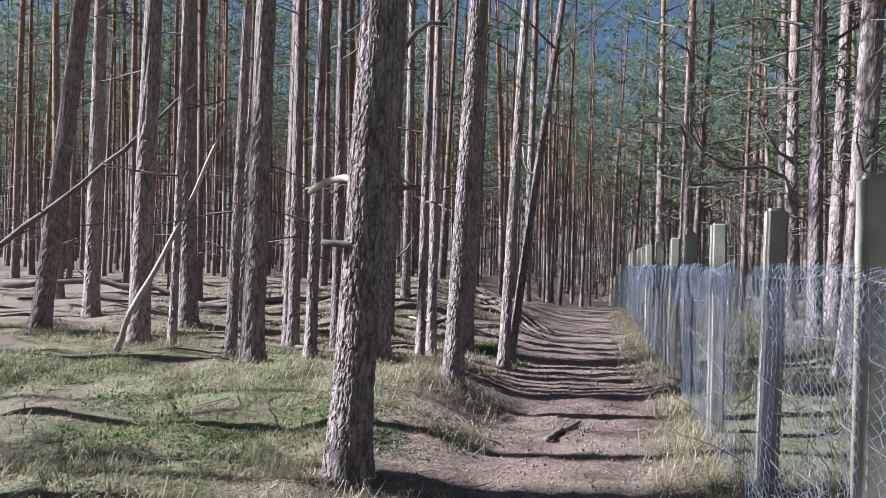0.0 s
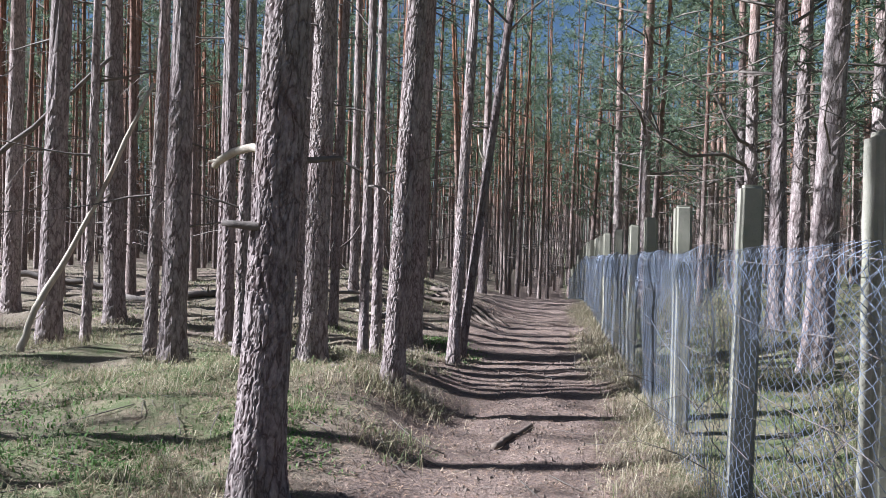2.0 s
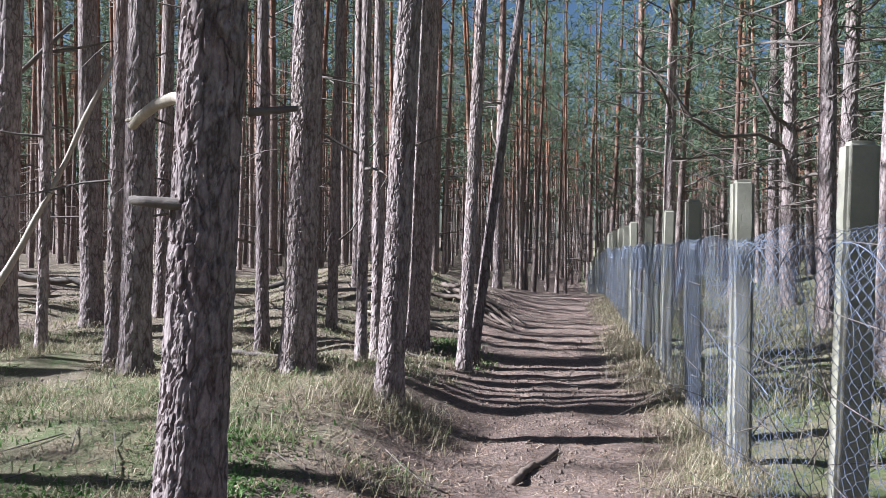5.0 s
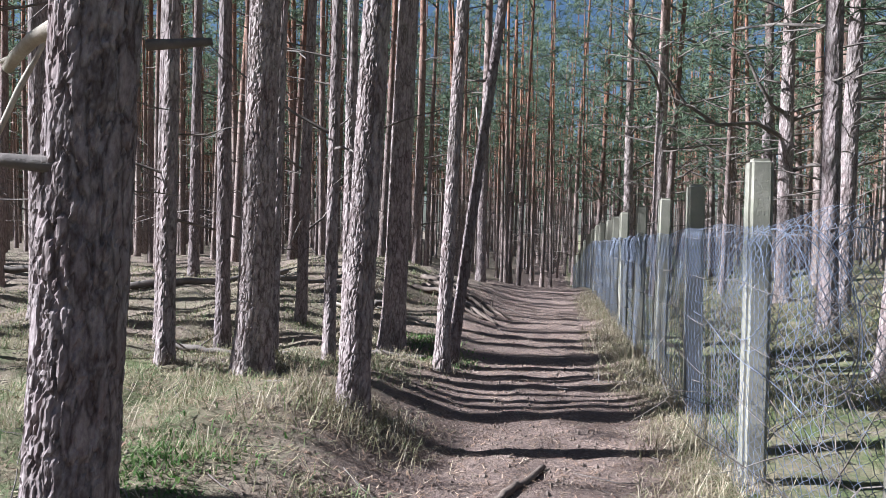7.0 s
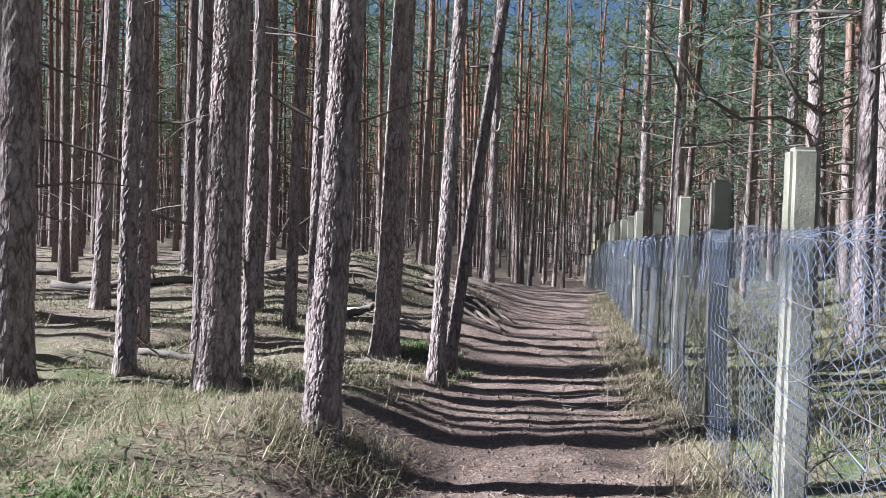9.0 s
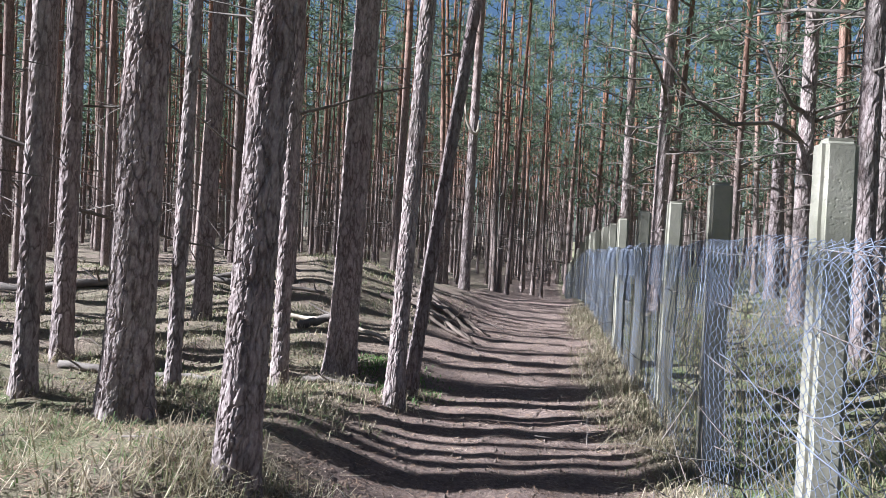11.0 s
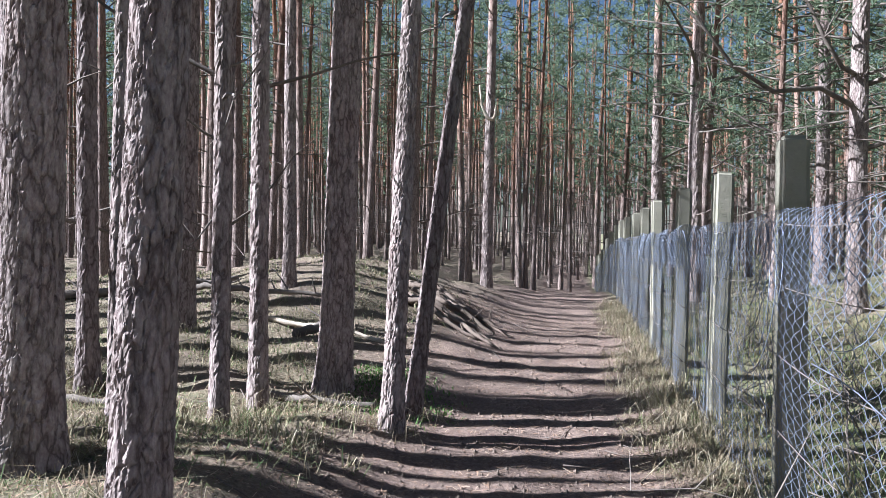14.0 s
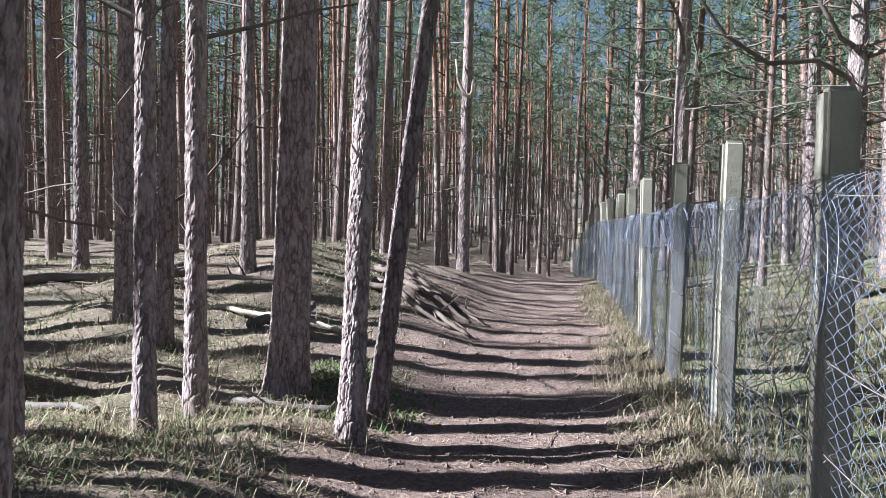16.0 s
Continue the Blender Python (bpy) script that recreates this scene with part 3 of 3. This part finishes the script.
def fence():
    rnd = random.Random(5)
    me = post_mesh()
    for x, y in POSTS:
        o = new("fence_post", me)
        tagged(o, "square weathered concrete fence post with green algae", "fence post", "posts of the fence")
        o.matrix_basis = pose(x + 0.02, y, post_top(y) - 1.75, rnd.uniform(-1, 1), rnd.uniform(-0.8, 0.8), rnd.uniform(-2.5, 2.5))
    b = Build()
    pitch, row, y0, y1 = 0.050, 0.026, POST_Y[0], POST_Y[-1]
    r = 0.0017
    i, y = 0, y0
    while y < y1:
        top, low = post_top(y) - 0.36, height(1.0, y) - 0.03
        n = int((top - low) / row)
        sag = 0.03 * noise.noise(Vector((y * 0.9, 0, 0)))
        pts = []
        for k in range(n + 1):
            yy = y + (pitch * 0.5 if (k + i) % 2 else -pitch * 0.5)
            z = top + sag - row * k
            bulge = 0.035 * noise.noise(Vector((y * 1.3, z * 1.7, 4))) + 0.004 * (-1) ** k
            pts.append((0.905 + bulge, yy + 0.02 * noise.noise(Vector((y, z * 2, 9))), z))
        b.tube(pts, [r] * len(pts), 3, cap=False)
        y += pitch if y < 20 else pitch * 2
        i += 1
    tagged(new("chain_link_fence", b.mesh("chain_link_fence", M_WIRE)), "galvanised chain-link mesh strung along concrete posts", "fence")
    b, y, i = Build(), 2.2, 0
    while y < 14.0:
        n = int(15 + 9 * noise.noise(Vector((y * 1.5, 3, 3))))
        pts = []
        for k in range(n + 1):
            yy = y + (0.021 if (k + i) % 2 else -0.021) + 0.05 * noise.noise(Vector((y * 0.7, k * 0.12, 2))) * k / 10
            out = 0.045 * math.sin(min(1.0, k / 9) * math.pi * 0.6) * (1 + noise.noise(Vector((y * 0.8, 1, k * 0.1))))
            pts.append((0.895 - out, yy, post_top(y) - 0.34 + 0.03 * math.sin(min(k, 6) * 0.5) + 0.05 * noise.noise(Vector((y * 1.1, 0, 1))) - 0.022 * k))
        b.tube(pts, [r * 0.85] * len(pts), 3, cap=False)
        y += 0.042
        i += 1
    tagged(new("slack_mesh", b.mesh("slack_mesh", M_WIRE)), "slack fold of chain-link hanging over the fence top", "fence")
    for k, dz in enumerate((0.37, 0.62, 0.9, 1.2, 1.5)):
        w = Build()
        pts, y = [], y0
        while y < y1:
            d = ((y - y0) % 1.66) / 1.66
            pts.append((0.893, y, post_top(y) - dz - 0.035 * math.sin(d * math.pi) * (1 + 0.6 * noise.noise(Vector((y, k, 0))))))
            y += 0.1
        w.tube(pts, [0.0019] * len(pts), 4)
        for q in pts[::2]:
            for s in (-1, 1):
                w.tube([(q[0] - 0.012, q[1], q[2] - 0.014 * s), (q[0] + 0.012, q[1] + 0.006, q[2] + 0.014 * s)], [0.0014, 0.0008], 3)
        tagged(new("barbed_wire", w.mesh("barbed_wire", M_RUST)), "rusty barbed wire strand stretched along the fence", "wire", "barbed wire strands")
    for y in POST_Y[3:12]:
        for q in range(6):
            c = Build()
            y0c = y + rnd.uniform(-0.7, 0.7)
            zt = post_top(y0c) - 0.38
            rad, turns = rnd.uniform(0.1, 0.32), rnd.uniform(0.35, 0.7)
            a0 = rnd.uniform(0.2, 1.6)
            pts = []
            for s in range(22):
                a = a0 + turns * 2 * math.pi * s / 21
                pts.append((0.87 + 0.06 * math.sin(a * 0.7 + y), y0c + rad * math.cos(a) * 1.2, zt - rad * 0.8 + rad * math.sin(a) * 0.9 - 0.006 * s))
            c.tube(pts, [0.0019] * 22, 4)
            tagged(new("loose_wire", c.mesh("loose_wire", M_WIRE)), "loose curled end of galvanised wire on the fence", "wire", "loose wire ends")

    w = Build()
    w.tube([(0.87, 7.3 - 0.21 * k, 0.88 - 0.016 * k + 0.02 * math.sin(k * 0.9)) for k in range(11)], [0.0022] * 11, 5)
    tagged(new("loose_wire", w.mesh("loose_wire", M_WIRE)), "pale slack wire tied slantwise to the fence", "wire", "loose wire ends")


fence()


# ---- ground cover ----
def blades(name, spots, mat, label, lo, hi, width, flop):
    rnd = random.Random(len(name) * 7 + len(spots))
    b = Build()
    for x, y in spots:
        z = height(x, y) - 0.006
        ln = rnd.uniform(lo, hi) * (0.6 + 0.8 * abs(noise.noise(Vector((x * 2, y * 2, 0)))))
        a = rnd.uniform(0, 6.3)
        d, s = Vector((math.cos(a), math.sin(a), 0)), Vector((-math.sin(a), math.cos(a), 0)) * width * rnd.uniform(0.6, 1.3)
        fl = flop * rnd.uniform(0.3, 1.2)
        p0 = Vector((x, y, z))
        p1 = p0 + d * ln * 0.25 * fl + Vector((0, 0, ln * 0.55))
        p2 = p0 + d * ln * 0.9 * fl + Vector((0, 0, max(0.012, ln * (0.9 - 0.55 * fl))))
        k = len(b.v)
        if rnd.random() < 0.3:
            b.v += [p0 + s, p0 - s, p1 - s * 0.8, p1 + s * 0.8, p2]
            b.f += [(k, k + 1, k + 2, k + 3), (k + 3, k + 2, k + 4)]
        else:
            b.v += [p0 + s * 1.3, p0 - s * 1.3, p2]
            b.f.append((k, k + 1, k + 2))
    tagged(new(name, b.mesh(name, mat, False)), label, "grass", kind="stuff")


def scatter(n, x0, x1, y0, y1, seed, keep):
    rnd = random.Random(seed)
    out = []
    while len(out) < n:
        x, y = rnd.uniform(x0, x1), rnd.uniform(y0, y1)
        if keep(x, y, rnd.random()):
            out.append((x, y))
    return out


def cover():
    def meadow(x, y, q):
        n = noise.noise(Vector((x * 0.9, y * 0.9, 5))) + 0.5 * noise.noise(Vector((x * 3, y * 3, 6)))
        return q < ss((n + 0.4) / 0.7) * ss((-x - 1.0) / 0.8)

    blades("meadow_grass", scatter(70000, -8.5, -1.0, 2.8, 9.5, 1, meadow), M_GRASS, "matted green and straw grass under the pines", 0.05, 0.14, 0.0026, 1.9)
    blades("mound_grass", scatter(16000, -8.0, -1.0, 9.0, 16.0, 2, meadow), M_GRASS, "sparse grass on the mound", 0.05, 0.15, 0.004, 1.1)
    blades("verge_grass", scatter(24000, 0.35, 1.05, 2.4, 18.0, 3, lambda x, y, q: q < ss((x - 0.35 + 0.25 * noise.noise(Vector((y * 1.2, x, 0)))) / 0.45)), M_STRAW, "dry straw grass along the fence foot", 0.06, 0.27, 0.0022, 1.6)
    blades("bank_grass", scatter(42000, 1.05, 5.0, 2.4, 17.0, 4, lambda x, y, q: q < 0.25 + noise.noise(Vector((x, y, 2)))), M_GRASS, "rough grass on the bank behind the fence", 0.10, 0.34, 0.0025, 1.2)
    rnd = random.Random(9)
    foot = []
    for i, n in enumerate(NEAR[:24]):
        for _ in range(1600 if i == 3 else 150):
            a, d = rnd.uniform(0, 6.3), n[2] * 1.2 + abs(rnd.gauss(0, 0.24 if i == 3 else 0.09))
            foot.append((n[0] + d * math.cos(a), n[1] + d * math.sin(a)))
    blades("foot_grass", foot, M_STRAW, "dry grass tufts round the tree feet", 0.08, 0.26, 0.0022, 1.5)
    tussocks, straw = [], []
    for _ in range(330):
        x, y = rnd.uniform(-7.5, -0.75), rnd.uniform(3.0, 10.5)
        if noise.noise(Vector((x * 0.9, y * 0.9, 5))) < -0.15:
            continue
        to = tussocks if rnd.random() < 0.45 else straw
        size = rnd.uniform(0.04, 0.13)
        to += [(x + rnd.gauss(0, size), y + rnd.gauss(0, size)) for _ in range(int(900 * size))]
    blades("tussocks", tussocks, M_GRASS, "uneven green grass tussocks under the pines", 0.08, 0.24, 0.0024, 1.4)
    blades("straw_tussocks", straw, M_STRAW, "bleached straw tussocks under the pines", 0.10, 0.28, 0.0022, 1.5)
    green = []
    for x, y, q in ((-1.75, 5.4, 0.22), (-1.5, 4.9, 0.16), (-2.3, 4.6, 0.2), (-1.15, 9.6, 0.22), (-3.4, 5.4, 0.3), (-3.0, 4.3, 0.2), (-4.4, 6.2, 0.3), (-1.3, 10.1, 0.18)):
        green += [(x + rnd.gauss(0, q), y + rnd.gauss(0, q)) for _ in range(900)]
    blades("bilberry_leaves", green, M_LEAF, "low fresh green plants in the grass", 0.03, 0.09, 0.006, 1.0)
    b = Build()
    for _ in range(45000):
        x, y = rnd.choice((rnd.uniform(-7.5, 1.0), rnd.uniform(-2.5, 1.0))), 2.4 + 13 * rnd.random() ** 1.4
        z, a, ln = height(x, y), rnd.uniform(0, 6.3), rnd.uniform(0.02, 0.05)
        d, s = Vector((math.cos(a), math.sin(a), rnd.uniform(-0.1, 0.35))) * ln, Vector((-math.sin(a), math.cos(a), 0)) * rnd.uniform(0.0012, 0.003)
        p = Vector((x, y, z + 0.006))
        k = len(b.v)
        b.v += [p + s, p - s, p + d - s, p + d + s]
        b.f.append((k, k + 1, k + 2, k + 3))
    tagged(new("needle_litter", b.mesh("needle_litter", M_LITTER, False)), "fallen brown pine needles on the path", "litter", kind="stuff")
    b = Build()
    for _ in range(7000):
        x, y = rnd.choice((rnd.uniform(-6.0, 0.95), rnd.gauss(-0.1, 0.7))), 2.4 + 12 * rnd.random() ** 1.5
        if x > 0.95:
            continue
        z, q = height(x, y), rnd.choice((0.004, 0.006, 0.009, 0.014))
        k = len(b.v)
        for d in ((1, 0, 0), (0, 1, 0), (-1, 0, 0), (0, -1, 0), (0, 0, 0.9)):
            b.v.append(Vector((x, y, z + 0.002)) + Vector(d) * q * rnd.uniform(0.6, 1.5))
        b.f += [(k, k + 1, k + 4), (k + 1, k + 2, k + 4), (k + 2, k + 3, k + 4), (k + 3, k, k + 4)]
    tagged(new("cone_crumbs", b.mesh("cone_crumbs", M_ROOT, False)), "dark crumbs of bark and pine cones on the path", "litter", kind="stuff")
    b = Build()
    for _ in range(1500):
        x, y = rnd.uniform(-8.0, 1.0), rnd.uniform(2.4, 16.0)
        if -0.8 < x < 0.6 and rnd.random() < 0.6:
            continue
        a, ln = rnd.uniform(0, 6.3), rnd.choice((0.06, 0.1, 0.15, 0.25, 0.4)) * rnd.uniform(0.6, 1.3)
        pts = []
        for k in range(4):
            px, py = x + ln * k / 3 * math.cos(a), y + ln * k / 3 * math.sin(a) + rnd.uniform(-0.1, 0.1) * ln
            pts.append((px, py, height(px, py) + 0.006 + rnd.uniform(0, 0.05) * ln))
        r = 0.002 + 0.004 * ln
        b.tube(pts, [r, r, r * 0.8, r * 0.5], 4)
    tagged(new("fallen_twigs", b.mesh("fallen_twigs", M_TWIG)), "small dead twigs strewn on the forest floor", "twigs", kind="stuff")


cover()


# ---- dead wood ----
def dead_wood(name, pts, r0, r1, mat, label, seed, twigs=0, ground=True):
    rnd = random.Random(seed)
    n = 14
    b, out = Build(), []
    src = [Vector(p) for p in pts]
    for i in range(n + 1):
        u = i / n * (len(src) - 1)
        k = min(int(u), len(src) - 2)
        p = src[k].lerp(src[k + 1], u - k) + Vector((rnd.gauss(0, 1), rnd.gauss(0, 1), rnd.gauss(0, 0.6))) * 0.3 * r0
        if ground:
            p.z = height(p.x, p.y) + p.z + r0 * 0.6
        out.append(p)
    b.tube(out, [(r0 + (r1 - r0) * i / n) * rnd.uniform(0.88, 1.12) for i in range(n + 1)], 8)
    for _ in range(twigs):
        q = out[rnd.randrange(2, n)]
        limb(b, q, (rnd.uniform(-1, 1), rnd.uniform(-1, 1), rnd.uniform(0.1, 0.9)), rnd.uniform(4, 10) * r0, r0 * 0.3, rnd, 5, 4)
    tagged(new(name, b.mesh(name, mat)), label, "dead wood")


dead_wood("leaning_pole", [(-4.78, 7.04, 0.2), (-4.72, 7.1, 0.65), (-4.4, 7.45, 1.55), (-4.0, 7.9, 3.0)], 0.036, 0.02, M_BONE, "pale dead stem leaning among the pines", 1, 2, False)
dead_wood("leaning_pole", [(-8.7, 8.0, 0.15), (-7.03, 8.0, 1.39), (-6.2, 8.0, 1.95), (-5.25, 8.0, 2.69), (-4.5, 8.0, 3.3)], 0.045, 0.018, M_TWIG, "grey dead stem leaning across the pines", 2, 5, False)
dead_wood("fallen_stick", [(-0.30, 5.84, 0), (-0.26, 6.0, 0.01), (-0.16, 6.2, 0.0), (-0.05, 6.5, 0.01)], 0.026, 0.014, M_ROOT, "rough broken stick lying on the path", 3, 0)
dead_wood("fallen_branch", [(-2.9, 11.6, 0.0), (-2.3, 11.5, 0.06), (-1.4, 11.3, 0.02)], 0.03, 0.015, M_BONE, "pale fallen branch on the mound foot", 4, 5)
dead_wood("fallen_branch", [(-2.4, 11.2, 0.0), (-2.15, 11.35, 0.08), (-1.95, 11.5, 0.16)], 0.05, 0.03, M_TWIG, "dark broken branch on the mound foot", 5, 3)
dead_wood("fallen_branch", [(-3.6, 9.0, 0.0), (-2.9, 9.0, 0.02), (-2.35, 8.95, 0.0)], 0.035, 0.02, M_TWIG, "fallen branch in the grass", 6, 2)
dead_wood("fallen_branch", [(-2.0, 9.5, 0.0), (-1.6, 9.4, 0.02), (-1.2, 9.45, 0.0)], 0.03, 0.02, M_TWIG, "fallen branch beside the pines", 7, 3)
dead_wood("fallen_branch", [(-4.2, 12.4, 0.05), (-3.4, 12.2, 0.12), (-2.5, 12.3, 0.1)], 0.04, 0.02, M_TWIG, "long fallen branch on the mound", 8, 7)
dead_wood("fallen_log", [(-11.0, 12.6, 0.25), (-9.0, 12.9, 0.3), (-7.4, 13.2, 0.1)], 0.08, 0.05, M_TWIG, "grey fallen trunk propped among the pines", 9, 4)
dead_wood("fallen_log", [(-7.0, 12.5, 0.0), (-5.0, 12.8, 0.02), (-3.9, 13.2, 0.0)], 0.06, 0.04, M_TWIG, "grey fallen trunk on the forest floor", 10, 4)
rr = random.Random(21)
for i in range(9):
    x0, y0 = -1.9 + rr.uniform(-0.2, 0.3), 13.6 + rr.uniform(-0.5, 0.9)
    dead_wood("root", [(x0, y0, 0.02), (x0 + 0.4, y0 - 0.35 + rr.uniform(-0.2, 0.2), 0.08), (x0 + 0.75, y0 - 0.6, 0.06), (x0 + 1.1, y0 - 0.8 + rr.uniform(-0.2, 0.2), -0.02)], 0.035, 0.018, M_ROOT, "bare root washed out of the mound's flank", 30 + i, 2)


def brambles():
    rnd = random.Random(77)
    b = Build()
    for _ in range(560):
        x, y = rnd.uniform(1.15, 4.5), 2.6 + 14 * rnd.random() ** 1.3
        a = rnd.uniform(0, 6.3)
        pts = limb(b, (x, y, height(x, y) - 0.02), (0.5 * math.cos(a), 0.5 * math.sin(a), 1), rnd.uniform(0.4, 1.2), 0.006, rnd, 3, 5, 0.5, 0.25)
        for q in pts[2:]:
            limb(b, q, (rnd.uniform(-1, 1), rnd.uniform(-1, 1), rnd.uniform(-0.3, 0.8)), rnd.uniform(0.1, 0.4), 0.003, rnd, 3, 3)
    tagged(new("brambles", b.mesh("brambles", M_TWIG)), "leafless tangle of thin brambles behind the fence", "bush", kind="stuff")


brambles()
